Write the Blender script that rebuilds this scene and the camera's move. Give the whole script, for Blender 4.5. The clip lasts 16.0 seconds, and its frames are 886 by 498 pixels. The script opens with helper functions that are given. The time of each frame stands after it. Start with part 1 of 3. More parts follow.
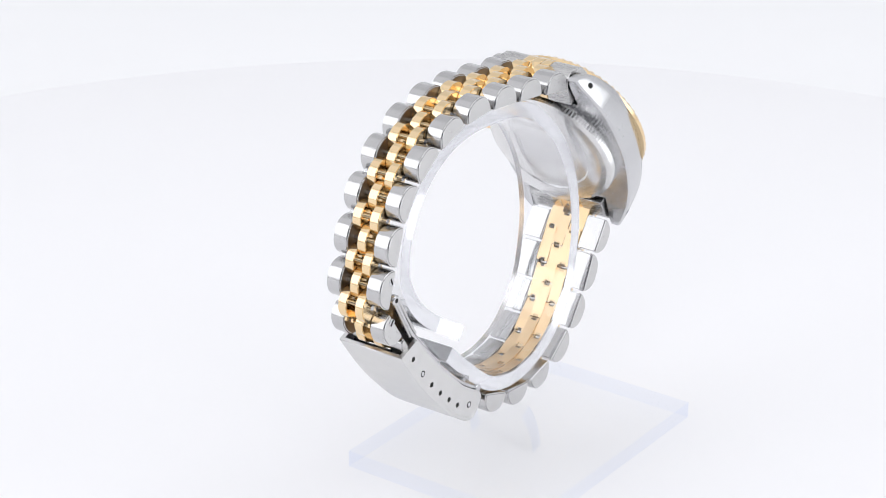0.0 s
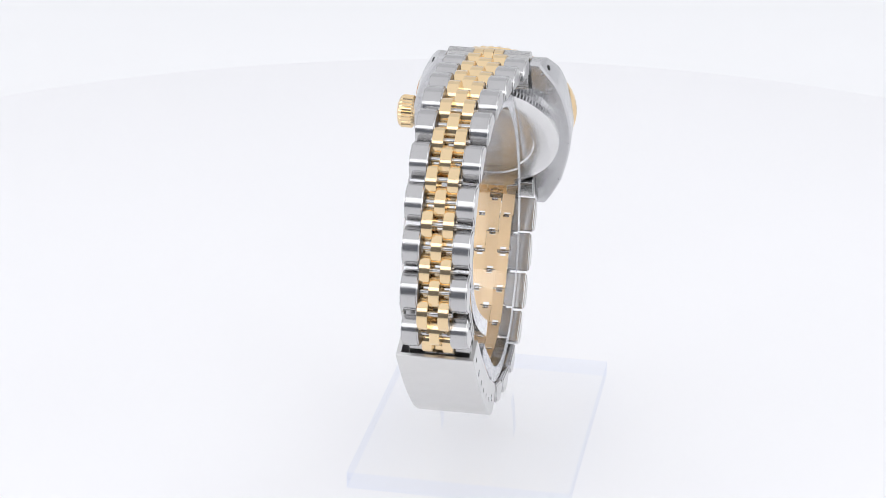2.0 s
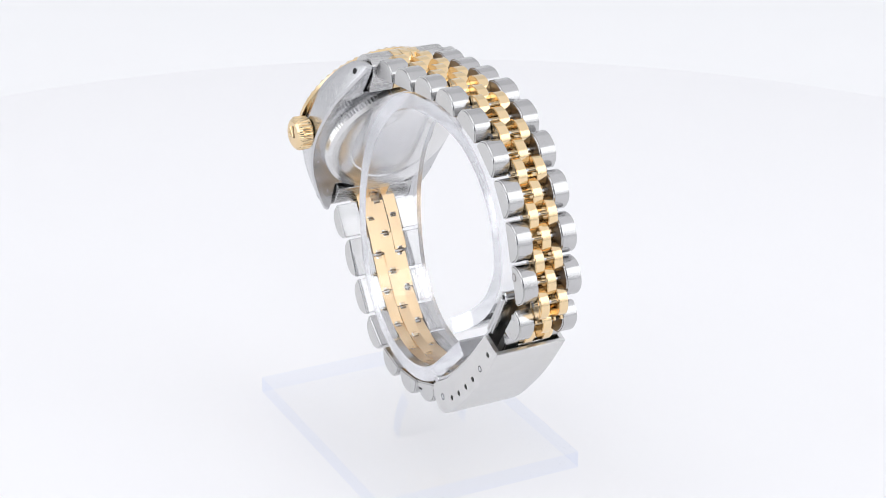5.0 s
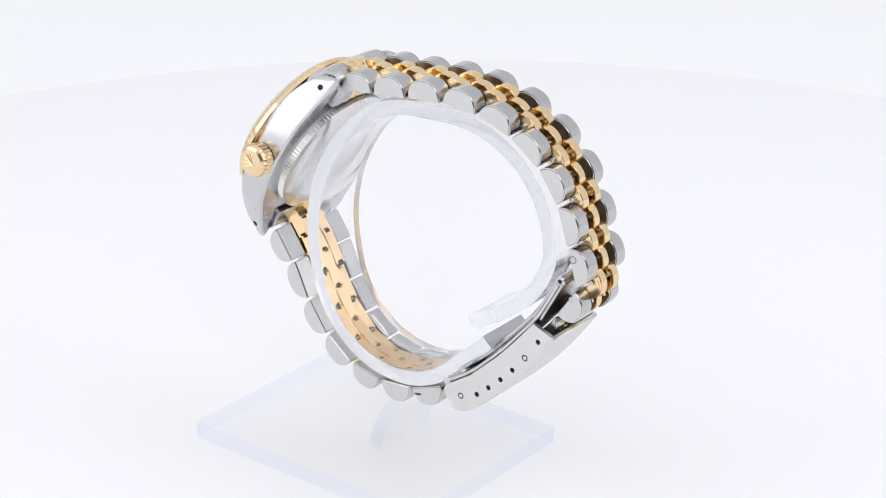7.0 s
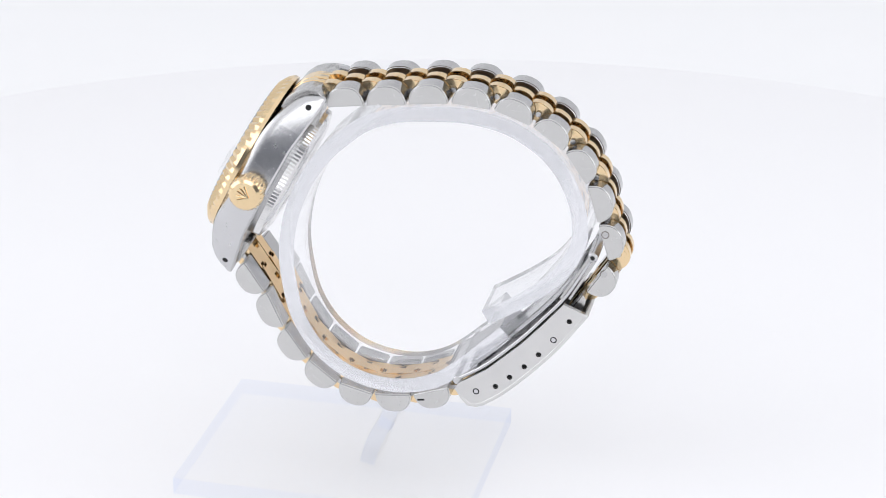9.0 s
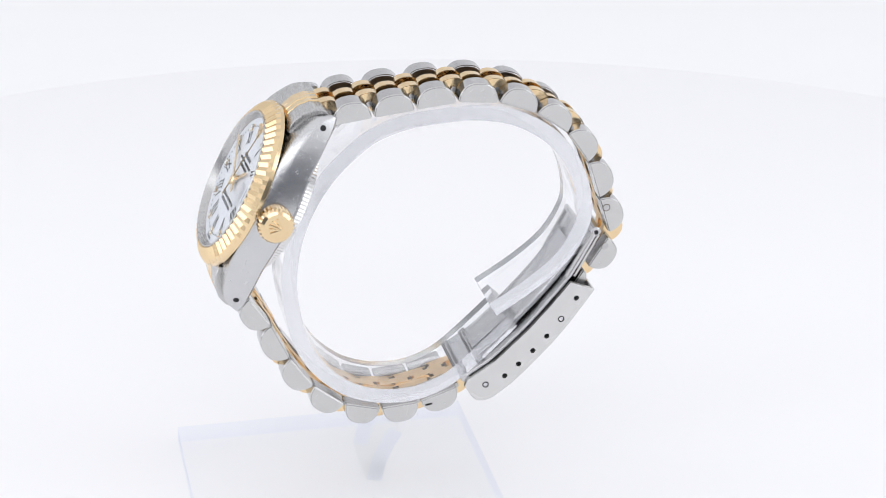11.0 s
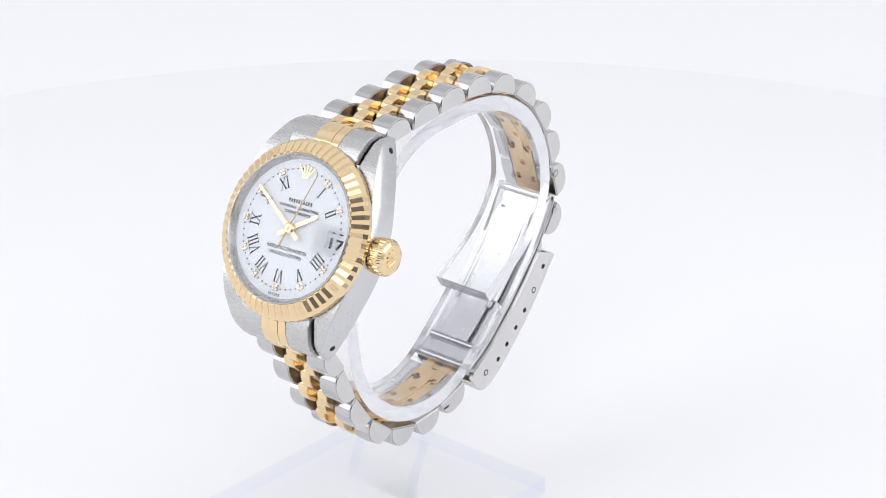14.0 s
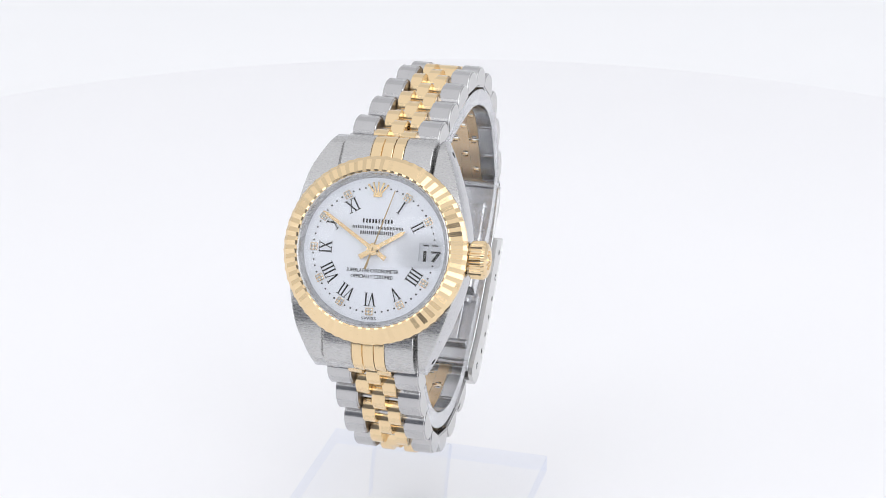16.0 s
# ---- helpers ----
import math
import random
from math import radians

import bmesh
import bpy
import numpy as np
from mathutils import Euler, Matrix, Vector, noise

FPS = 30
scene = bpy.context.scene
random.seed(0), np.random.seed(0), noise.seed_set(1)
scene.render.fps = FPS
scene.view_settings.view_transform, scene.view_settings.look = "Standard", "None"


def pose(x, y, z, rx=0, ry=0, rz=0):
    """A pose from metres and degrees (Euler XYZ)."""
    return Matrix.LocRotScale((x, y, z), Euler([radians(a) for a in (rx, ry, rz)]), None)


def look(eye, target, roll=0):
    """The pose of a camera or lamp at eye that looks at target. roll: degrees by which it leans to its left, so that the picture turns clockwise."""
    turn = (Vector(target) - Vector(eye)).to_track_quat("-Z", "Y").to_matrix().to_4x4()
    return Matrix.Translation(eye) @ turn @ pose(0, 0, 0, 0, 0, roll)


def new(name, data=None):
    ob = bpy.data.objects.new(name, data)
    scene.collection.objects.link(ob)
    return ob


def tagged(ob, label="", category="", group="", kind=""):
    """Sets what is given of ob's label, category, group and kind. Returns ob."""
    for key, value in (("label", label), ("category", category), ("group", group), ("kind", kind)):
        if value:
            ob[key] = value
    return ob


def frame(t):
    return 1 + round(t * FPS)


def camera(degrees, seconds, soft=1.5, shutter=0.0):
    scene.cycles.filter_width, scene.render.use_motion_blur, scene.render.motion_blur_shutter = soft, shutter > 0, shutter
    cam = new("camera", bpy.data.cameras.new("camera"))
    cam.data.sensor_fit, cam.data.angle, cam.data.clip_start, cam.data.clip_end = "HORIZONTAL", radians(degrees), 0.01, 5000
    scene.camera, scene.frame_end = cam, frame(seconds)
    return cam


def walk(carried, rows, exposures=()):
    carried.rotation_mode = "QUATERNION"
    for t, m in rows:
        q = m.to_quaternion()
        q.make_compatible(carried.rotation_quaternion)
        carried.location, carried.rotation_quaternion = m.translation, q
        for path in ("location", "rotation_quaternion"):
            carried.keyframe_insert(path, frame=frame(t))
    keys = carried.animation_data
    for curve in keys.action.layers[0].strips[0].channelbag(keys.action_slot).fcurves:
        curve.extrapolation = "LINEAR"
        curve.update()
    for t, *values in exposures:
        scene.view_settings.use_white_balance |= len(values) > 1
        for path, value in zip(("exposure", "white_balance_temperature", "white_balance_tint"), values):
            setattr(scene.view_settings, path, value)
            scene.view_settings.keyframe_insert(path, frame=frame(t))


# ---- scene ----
MM = 0.001
# ---------------- camera ----------------
cam = camera(21.944, 16.0, soft=0.35)
EYE = pose(0.0, -0.3162, 0.178, 66.345, -0.156, 0.194)
walk(cam, [(0.0, EYE), (16.0, EYE)])

# ---------------- light ----------------
world = bpy.data.worlds.new("studio")
scene.world = world
world.use_nodes = True
world.node_tree.nodes["Background"].inputs[0].default_value = (0.945, 0.955, 1.0, 1)
world.node_tree.nodes["Background"].inputs[1].default_value = 0.85
scene.view_settings.exposure = -0.045


def softbox(name, at, to, sx, sy, watts, color):
    d = bpy.data.lights.new(name, "AREA")
    d.shape, d.size, d.size_y, d.energy, d.color = "RECTANGLE", sx, sy, watts, color
    ob = new(name, d)
    ob.matrix_world = look(at, to)
    return ob


softbox("softbox_top", (0.0, -0.05, 0.9), (0, 0.02, 0), 1.5, 1.2, 1.1, (0.985, 0.98, 1.0))
# unseen side and front fills, added to lighten the floor under the watch
softbox("fill_side", (-0.8, -0.2, 0.40), (0, 0, 0.02), 0.7, 0.7, 2.2, (0.95, 0.965, 1.0))
softbox("fill_side", (0.8, -0.2, 0.40), (0, 0, 0.02), 0.7, 0.7, 2.2, (0.95, 0.975, 1.0))
softbox("fill_front", (0.0, -1.1, 0.85), (0, 0, 0.02), 1.2, 0.5, 3.0, (0.97, 0.975, 1.0))


# ---------------- materials ----------------
def mat(name, color, rough=0.5, metal=0.0, coat=0.0, grain=None, bump=0.0, mottle=0.0, spec=0.5):
    """grain: (scale x, y, z) of the fine noise per metre; mottle: broad variation of the colour."""
    m = bpy.data.materials.new(name)
    m.use_nodes = True
    nt = m.node_tree
    b = nt.nodes["Principled BSDF"]
    b.inputs["Base Color"].default_value = (*color, 1)
    b.inputs["Roughness"].default_value = rough
    b.inputs["Metallic"].default_value = metal
    b.inputs["Coat Weight"].default_value = coat
    b.inputs["Specular IOR Level"].default_value = spec
    tc = nt.nodes.new("ShaderNodeTexCoord")
    if grain:
        mp = nt.nodes.new("ShaderNodeMapping")
        mp.inputs["Scale"].default_value = grain
        nz = nt.nodes.new("ShaderNodeTexNoise")
        nz.inputs["Scale"].default_value = 1.0
        nz.inputs["Detail"].default_value = 4.0
        nt.links.new(tc.outputs["Object"], mp.inputs["Vector"])
        nt.links.new(mp.outputs["Vector"], nz.inputs["Vector"])
        mr = nt.nodes.new("ShaderNodeMapRange")
        mr.inputs["To Min"].default_value = max(0.02, rough * 0.72)
        mr.inputs["To Max"].default_value = rough * 1.28
        nt.links.new(nz.outputs["Fac"], mr.inputs["Value"])
        nt.links.new(mr.outputs["Result"], b.inputs["Roughness"])
        if bump:
            bp = nt.nodes.new("ShaderNodeBump")
            bp.inputs["Strength"].default_value = bump
            bp.inputs["Distance"].default_value = 0.00003
            nt.links.new(nz.outputs["Fac"], bp.inputs["Height"])
            nt.links.new(bp.outputs["Normal"], b.inputs["Normal"])
    if mottle:
        n2 = nt.nodes.new("ShaderNodeTexNoise")
        n2.inputs["Scale"].default_value = 260.0 if metal else 14.0
        n2.inputs["Detail"].default_value = 3.0
        nt.links.new(tc.outputs["Object"], n2.inputs["Vector"])
        hsv = nt.nodes.new("ShaderNodeHueSaturation")
        hsv.inputs["Color"].default_value = (*color, 1)
        m2 = nt.nodes.new("ShaderNodeMapRange")
        m2.inputs["To Min"].default_value = 1 - mottle
        m2.inputs["To Max"].default_value = 1 + mottle
        nt.links.new(n2.outputs["Fac"], m2.inputs["Value"])
        nt.links.new(m2.outputs["Result"], hsv.inputs["Value"])
        nt.links.new(hsv.outputs["Color"], b.inputs["Base Color"])
    return m


def clear(name, tint, ior, gloss_rough):
    """Clear plastic or glass: lets light through, with a glossy skin."""
    m = bpy.data.materials.new(name)
    m.use_nodes = True
    nt = m.node_tree
    nt.nodes.remove(nt.nodes["Principled BSDF"])
    out = nt.nodes["Material Output"]
    tr = nt.nodes.new("ShaderNodeBsdfTransparent")
    tr.inputs["Color"].default_value = (*tint, 1)
    gl = nt.nodes.new("ShaderNodeBsdfGlossy")
    gl.inputs["Roughness"].default_value = gloss_rough
    lw = nt.nodes.new("ShaderNodeLayerWeight")
    pw = nt.nodes.new("ShaderNodeMath")
    pw.operation = "POWER"
    pw.inputs[1].default_value = 5.0
    fr = nt.nodes.new("ShaderNodeMapRange")
    fr.inputs["To Min"].default_value = ((ior - 1) / (ior + 1)) ** 2
    fr.inputs["To Max"].default_value = 0.2
    mix = nt.nodes.new("ShaderNodeMixShader")
    nt.links.new(lw.outputs["Facing"], pw.inputs[0])
    nt.links.new(pw.outputs[0], fr.inputs["Value"])
    nt.links.new(fr.outputs[0], mix.inputs[0])
    nt.links.new(tr.outputs[0], mix.inputs[1])
    nt.links.new(gl.outputs[0], mix.inputs[2])
    nt.links.new(mix.outputs[0], out.inputs["Surface"])
    return m


STEEL = mat("brushed_steel", (0.555, 0.55, 0.545), 0.27, 1.0, grain=(7000, 700, 7000), bump=0.5, mottle=0.09)
LINK = mat("satin_steel", (0.545, 0.54, 0.54), 0.18, 1.0, grain=(5000, 500, 5000), bump=0.16, mottle=0.08)
CLASP = mat("satin_clasp_steel", (0.70, 0.695, 0.685), 0.33, 1.0, grain=(6000, 900, 6000), bump=0.25, mottle=0.05)
SIDE = mat("fine_side_steel", (0.635, 0.63, 0.62), 0.3, 1.0, grain=(2500, 2500, 2500), bump=0.05, mottle=0.05)
POLISH = mat("polished_steel", (0.61, 0.61, 0.62), 0.25, 1.0, grain=(1400, 1400, 1400), bump=0.12, mottle=0.05)
SATIN = mat("fine_steel", (0.77, 0.765, 0.76), 0.24, 1.0, grain=(2500, 2500, 2500), bump=0.05, mottle=0.04)
GOLD = mat("polished_gold", (0.85, 0.655, 0.40), 0.14, 1.0, grain=(1500, 1500, 1500), bump=0.1, mottle=0.05)
AGED = mat("worn_gold", (0.84, 0.62, 0.37), 0.4, 1.0, grain=(2000, 2000, 2000), bump=0.15, mottle=0.1)
DIAL = mat("white_dial", (0.755, 0.78, 0.83), 0.35, 0.0, mottle=0.02)
INK = mat("black_ink", (0.012, 0.012, 0.014), 0.45)
DARK = mat("dark_hole", (0.01, 0.01, 0.01), 0.7)
# steel darkened for the shade between link rows and gold; also dark screw rims
GAP_SHADE = mat("gap_shade_steel", (0.2, 0.17, 0.145), 0.35, 1.0, grain=(3000, 3000, 3000))
STONE = mat("clear_stone", (0.62, 0.62, 0.6), 0.08, 0.85)
BRONZE = mat("dark_gold", (0.42, 0.31, 0.17), 0.3, 1.0)
GLASS = clear("watch_glass", (1, 1, 1), 1.4, 0.02)


def solid_clear(name, tint, ior, rough):
    """Solid clear plastic that bends light."""
    m = mat(name, tint, rough, spec=0.5)
    b = m.node_tree.nodes["Principled BSDF"]
    b.inputs["Transmission Weight"].default_value = 1.0
    b.inputs["IOR"].default_value = ior
    return m


ACRYLIC = solid_clear("clear_acrylic", (0.985, 0.988, 1.0), 1.49, 0.03)


def frosted(name, color, share):
    """A sawn acrylic edge: rough clear plastic with a share of white frost, which also paints in piped light."""
    m = solid_clear(name, color, 1.49, 0.2)
    nt = m.node_tree
    lucent = nt.nodes.new("ShaderNodeBsdfTranslucent")
    lucent.inputs["Color"].default_value = (*color, 1)
    white = nt.nodes.new("ShaderNodeBsdfDiffuse")
    white.inputs["Color"].default_value = (*color, 1)
    frost = nt.nodes.new("ShaderNodeMixShader")
    nt.links.new(white.outputs[0], frost.inputs[1])
    nt.links.new(lucent.outputs[0], frost.inputs[2])
    grain = nt.nodes.new("ShaderNodeTexNoise")
    grain.inputs["Scale"].default_value = 500.0
    vary = nt.nodes.new("ShaderNodeMapRange")
    vary.inputs["To Min"].default_value = share - 0.12
    vary.inputs["To Max"].default_value = share + 0.12
    mix = nt.nodes.new("ShaderNodeMixShader")
    nt.links.new(grain.outputs["Fac"], vary.inputs["Value"])
    nt.links.new(vary.outputs["Result"], mix.inputs[0])
    nt.links.new(nt.nodes["Principled BSDF"].outputs[0], mix.inputs[1])
    nt.links.new(frost.outputs[0], mix.inputs[2])
    nt.links.new(mix.outputs[0], nt.nodes["Material Output"].inputs["Surface"])
    return m


# the white share stands in for light piped to the ring's edge
EDGE = frosted("frosted_lit_acrylic_edge", (0.965, 0.97, 1.0), 0.22)
SHEET = clear("clear_acrylic_sheet", (0.998, 0.999, 1.0), 1.25, 0.05)
SAWN = clear("tinted_acrylic_edge", (0.945, 0.96, 1.0), 1.3, 0.2)
WHITE = mat("white_turntable", (0.915, 0.91, 0.92), 0.55, mottle=0.012, grain=(900, 900, 900), bump=0.05)
PAPER = mat("white_paper", (0.90, 0.90, 0.905), 0.8, mottle=0.012)
DARK_PANEL = mat("dark_panel", (0.2, 0.21, 0.235), 0.8, mottle=0.05)


# ---------------- mesh helpers ----------------
def part(name, bm, material, parent=None, label="", sharp=32, smooth=True):
    """Links a bmesh as one mesh object under a thing or a part."""
    bmesh.ops.recalc_face_normals(bm, faces=bm.faces)
    if smooth:
        lim = radians(sharp)
        for f in bm.faces:
            f.smooth = True
        for e in bm.edges:
            if len(e.link_faces) != 2 or e.calc_face_angle(0) > lim or max(len(f.verts) for f in e.link_faces) > 8:
                e.smooth = False
    me = bpy.data.meshes.new(name)
    bm.to_mesh(me)
    bm.free()
    for m in (material if isinstance(material, (list, tuple)) else [material]):
        me.materials.append(m)
    ob = new(name, me)
    if parent:
        ob.parent = parent
    if label:
        tagged(ob, label)
    return ob


def prism(bm, pts, a, b, axis, m=None, bevel=0.0, holes=(), segs=1):
    """A closed outline pts (2D, mm) drawn out from a to b along axis: 'y': pts are (x, z); 'z': pts are (x, y)."""
    def at(p, h):
        return Vector((p[0], h, p[1])) if axis == "y" else Vector((p[0], p[1], h))
    t = bmesh.new()
    loops = []
    for loop in (pts, *holes):
        vs = [t.verts.new(at(p, a)) for p in loop]
        loops.append([t.edges.new((vs[i], vs[(i + 1) % len(vs)])) for i in range(len(vs))])
    if holes:
        g = bmesh.ops.triangle_fill(t, use_beauty=True, use_dissolve=False, edges=[e for l in loops for e in l])
        faces = [f for f in g["geom"] if isinstance(f, bmesh.types.BMFace)]
    else:
        faces = [t.faces.new([e.verts[0] if e.verts[0] in loops[0][i - 1].verts else e.verts[1] for i, e in enumerate(loops[0])])]
    g = bmesh.ops.extrude_face_region(t, geom=faces)
    d = at((0, 0), b - a)
    bmesh.ops.translate(t, vec=d, verts=[v for v in g["geom"] if isinstance(v, bmesh.types.BMVert)])
    bmesh.ops.recalc_face_normals(t, faces=t.faces)
    if bevel:
        es = [e for e in t.edges if len(e.link_faces) == 2 and e.calc_face_angle(0) > 0.6]
        bmesh.ops.bevel(t, geom=es, offset=bevel, segments=segs, affect="EDGES", clamp_overlap=True)
    add(bm, t, m)


def add(bm, t, m=None):
    """Adds bmesh t (mm) to bm (metres), moved by m (mm)."""
    if m is not None:
        t.transform(m)
    t.transform(Matrix.Scale(MM, 4))
    me = bpy.data.meshes.new("t")
    t.to_mesh(me)
    t.free()
    bm.from_mesh(me)
    bpy.data.meshes.remove(me)


def box(bm, size, m=None, bevel=0.0, segs=2):
    t = bmesh.new()
    bmesh.ops.create_cube(t, size=1)
    t.transform(Matrix.Diagonal((*size, 1)))
    if bevel:
        bmesh.ops.bevel(t, geom=t.edges[:], offset=bevel, segments=segs, affect="EDGES")
    add(bm, t, m)


def turned(bm, prof, m=None, n=96, wave=None):
    """A profile [(r, z)] turned about z; wave(k, i) gives an offset (dr, dz) to ring point i of profile point k."""
    t = bmesh.new()
    rows = []
    for k, (r, z) in enumerate(prof):
        if r < 1e-6:
            rows.append([t.verts.new((0, 0, z))] * n)
            continue
        row = []
        for i in range(n):
            dr, dz = wave(k, i) if wave else (0, 0)
            a = 2 * math.pi * i / n
            row.append(t.verts.new(((r + dr) * math.cos(a), (r + dr) * math.sin(a), z + dz)))
        rows.append(row)
    for p, q in zip(rows, rows[1:]):
        for i in range(n):
            j = (i + 1) % n
            vs = []
            for v in (p[i], p[j], q[j], q[i]):
                if v not in vs:
                    vs.append(v)
            if len(vs) > 2:
                t.faces.new(vs)
    add(bm, t, m)


def rod(bm, a, b, r, n=16, m=None, bevel=0.0):
    """A round bar from a to b (mm)."""
    a, b = Vector(a), Vector(b)
    q = (b - a).to_track_quat("Z", "Y").to_matrix().to_4x4()
    h = (b - a).length
    prof = [(0, 0), (r - bevel, 0), (r, bevel), (r, h - bevel), (r - bevel, h), (0, h)] if bevel else [(0, 0), (r, 0), (r, h), (0, h)]
    turned(bm, prof, (m or Matrix()) @ Matrix.Translation(a) @ q, n)


def spline(pts, n, closed=False):
    """A smooth line through pts, n steps to a stretch."""
    out, k = [], len(pts)
    for i in range(k if closed else k - 1):
        def at(j):
            return Vector(pts[j % k] if closed else pts[min(max(j, 0), k - 1)])
        p0, p1, p2, p3 = at(i - 1), at(i), at(i + 1), at(i + 2)
        for s in range(n):
            t = s / n
            out.append(0.5 * ((2 * p1) + (p2 - p0) * t + (2 * p0 - 5 * p1 + 4 * p2 - p3) * t * t + (3 * p1 - p0 - 3 * p2 + p3) * t ** 3))
    if not closed:
        out.append(Vector(pts[-1]))
    return out


def offset(line, d):
    """The open line moved d to its left."""
    out = []
    for i, p in enumerate(line):
        a, b = line[max(i - 1, 0)], line[min(i + 1, len(line) - 1)]
        t = (b - a).normalized()
        out.append(p + Vector((-t.y, t.x)) * d)
    return out


def thing(name, label, category):
    return tagged(new(name), label, category)


# ---------------- studio ----------------
MID = 2.3   # middle of the bracelet's width, mm


def make_studio():
    bm = bmesh.new()
    prof = [(-1.6, -0.03), (0.75, -0.03)]
    prof += [(0.75 + 0.35 * math.sin(a), 0.32 - 0.35 * math.cos(a)) for a in [k * math.pi / 24 for k in range(1, 13)]]
    prof += [(1.1, 0.5)]
    rows = [[bm.verts.new((x, y, z)) for y, z in prof] for x in (-1.6, 1.6)]
    for i in range(len(prof) - 1):
        bm.faces.new((rows[0][i], rows[1][i], rows[1][i + 1], rows[0][i + 1]))
    tagged(part("backdrop", bm, PAPER), "seamless white paper sweep behind the turntable", "backdrop", kind="structure")
    # unseen panel, added to stand in for the dark room in reflections
    bm = bmesh.new()
    box(bm, (3200, 60, 950), Matrix.Translation((0, -1630, 445)))
    tagged(part("reflection_panel", bm, DARK_PANEL), "dark grey panel added out of view to darken reflections", "wall", kind="structure")


def make_turntable():
    table = thing("turntable", "round white turning display platform under the stand", "turntable")
    bm = bmesh.new()
    turned(bm, [(0, 0), (203.5, 0), (204.6, -0.4), (205, -1.5), (205, -17), (204, -18), (0, -18)], n=192)
    part("platter", bm, WHITE, table)
    bm = bmesh.new()
    turned(bm, [(0, -18.2), (150, -18.2), (150, -29.9), (0, -29.9)], n=96)
    part("base", bm, WHITE, table)
    return table


# ---------------- display stand ----------------
RING = [(7.1, 28.9), (13.0, 32.6), (18.2, 37.0), (21.4, 42.6), (21.6, 47.0), (20.7, 51.0), (18.6, 55.2), (15.2, 58.9), (10.0, 61.9), (4.0, 63.2), (-2.0, 63.1), (-7.3, 62.5),
        (-12.4, 60.7), (-16.2, 57.8), (-19.4, 54.6), (-22.3, 50.3), (-24.4, 45.5), (-25.5, 40.8), (-25.8, 37.0), (-25.5, 33.0), (-24.2, 27.0), (-21.3, 21.9),
        (-17.2, 18.2), (-13.2, 16.4), (-9.4, 15.7), (-5.7, 15.8), (-2.0, 16.8), (1.7, 18.9), (7.4, 23.9), (10.4, 26.8)]


def make_stand():
    stand = thing("display_stand", "clear acrylic C-shaped watch stand on a rectangular base", "stand")
    outer = spline(RING, 4)
    inner = offset(outer, 2.35)
    y0, y1 = MID - 4.9, MID + 4.9
    bm = bmesh.new()
    prism(bm, [tuple(p) for p in outer] + [tuple(p) for p in reversed(inner)], y0, y1, "y")
    ring = part("ring", bm, [ACRYLIC, EDGE], stand, "clear acrylic C-shaped ring")
    for p in ring.data.polygons:
        ends = min((p.center / MM - Vector((e[0], MID, e[1]))).length for e in ((6.4, 30.0), (9.6, 27.7)))
        if abs(p.normal.y) > 0.9 or (ends < 1.2 and abs(p.normal.y) < 0.1):
            p.material_index = 1
    def sheet(name, bm, is_edge, label=""):
        ob = part(name, bm, [SHEET, SAWN], stand, label, smooth=False)
        for p in ob.data.polygons:
            p.material_index = 1 if is_edge(p.normal) else 0
        return ob
    # plate
    m = Matrix.Translation((-17.0, 2.9, 1.45)) @ Matrix.Rotation(radians(-0.5), 4, "Z")
    bm = bmesh.new()
    box(bm, (46.5, 35.0, 2.8), m)
    plate = sheet("base_plate", bm, lambda n: abs(n.z) < 0.3, "clear acrylic base plate with bluish edges")
    # upright: a thin bent sheet from the plate to the ring
    bm = bmesh.new()
    line = spline([(-13.4, 2.95), (-12.6, 6.0), (-11.3, 9.0), (-9.7, 11.6)], 5)
    other = offset(line, -2.4)
    prism(bm, [tuple(p) for p in line] + [tuple(p) for p in reversed(other)], MID - 5.2, MID + 6.6, "y")
    upright = sheet("upright", bm, lambda n: abs(n.y) > 0.9, "bent clear acrylic upright")
    for ob in (ring, plate, upright):
        ob.visible_shadow = False
    return stand


# ---------------- wristwatch ----------------
def case_frame():
    z = Vector((-0.883, -0.01, 0.469)).normalized()
    y = Vector((0.469, 0.047, 0.883))
    y = (y - z * y.dot(z)).normalized()
    x = y.cross(z)
    m = Matrix((x, y, z)).transposed().to_4x4()
    return Matrix.Translation((-31.35, 2.29, 52.39)) @ m


CASE = case_frame()


def case_half_width(y, side):
    """Half the case's width; the side away from the crown is a little fuller."""
    y = abs(y)
    more = 0.75 * min(1.0, (y / 11) ** 2) if side < 0 else 0.0
    return 12.75 - 4.1 * (y / 14.4) ** 1.75 + more


def case_top(y):
    y = abs(y)
    return -1.25 if y < 7 else -1.25 - 3.3 * ((y - 7) / 9.3) ** 1.9


def case_bottom(y):
    y = abs(y)
    return -6.3 if y < 8 else -6.3 - 1.0 * ((y - 8) / 8.3)


def loft(bm, sections, m):
    t = bmesh.new()
    rows = [[t.verts.new(p) for p in s] for s in sections]
    for a, b in zip(rows, rows[1:]):
        for i in range(len(a)):
            j = (i + 1) % len(a)
            t.faces.new((a[i], a[j], b[j], b[i]))
    t.faces.new(rows[0])
    t.faces.new(list(reversed(rows[-1])))
    bmesh.ops.recalc_face_normals(t, faces=t.faces)
    add(bm, t, m)


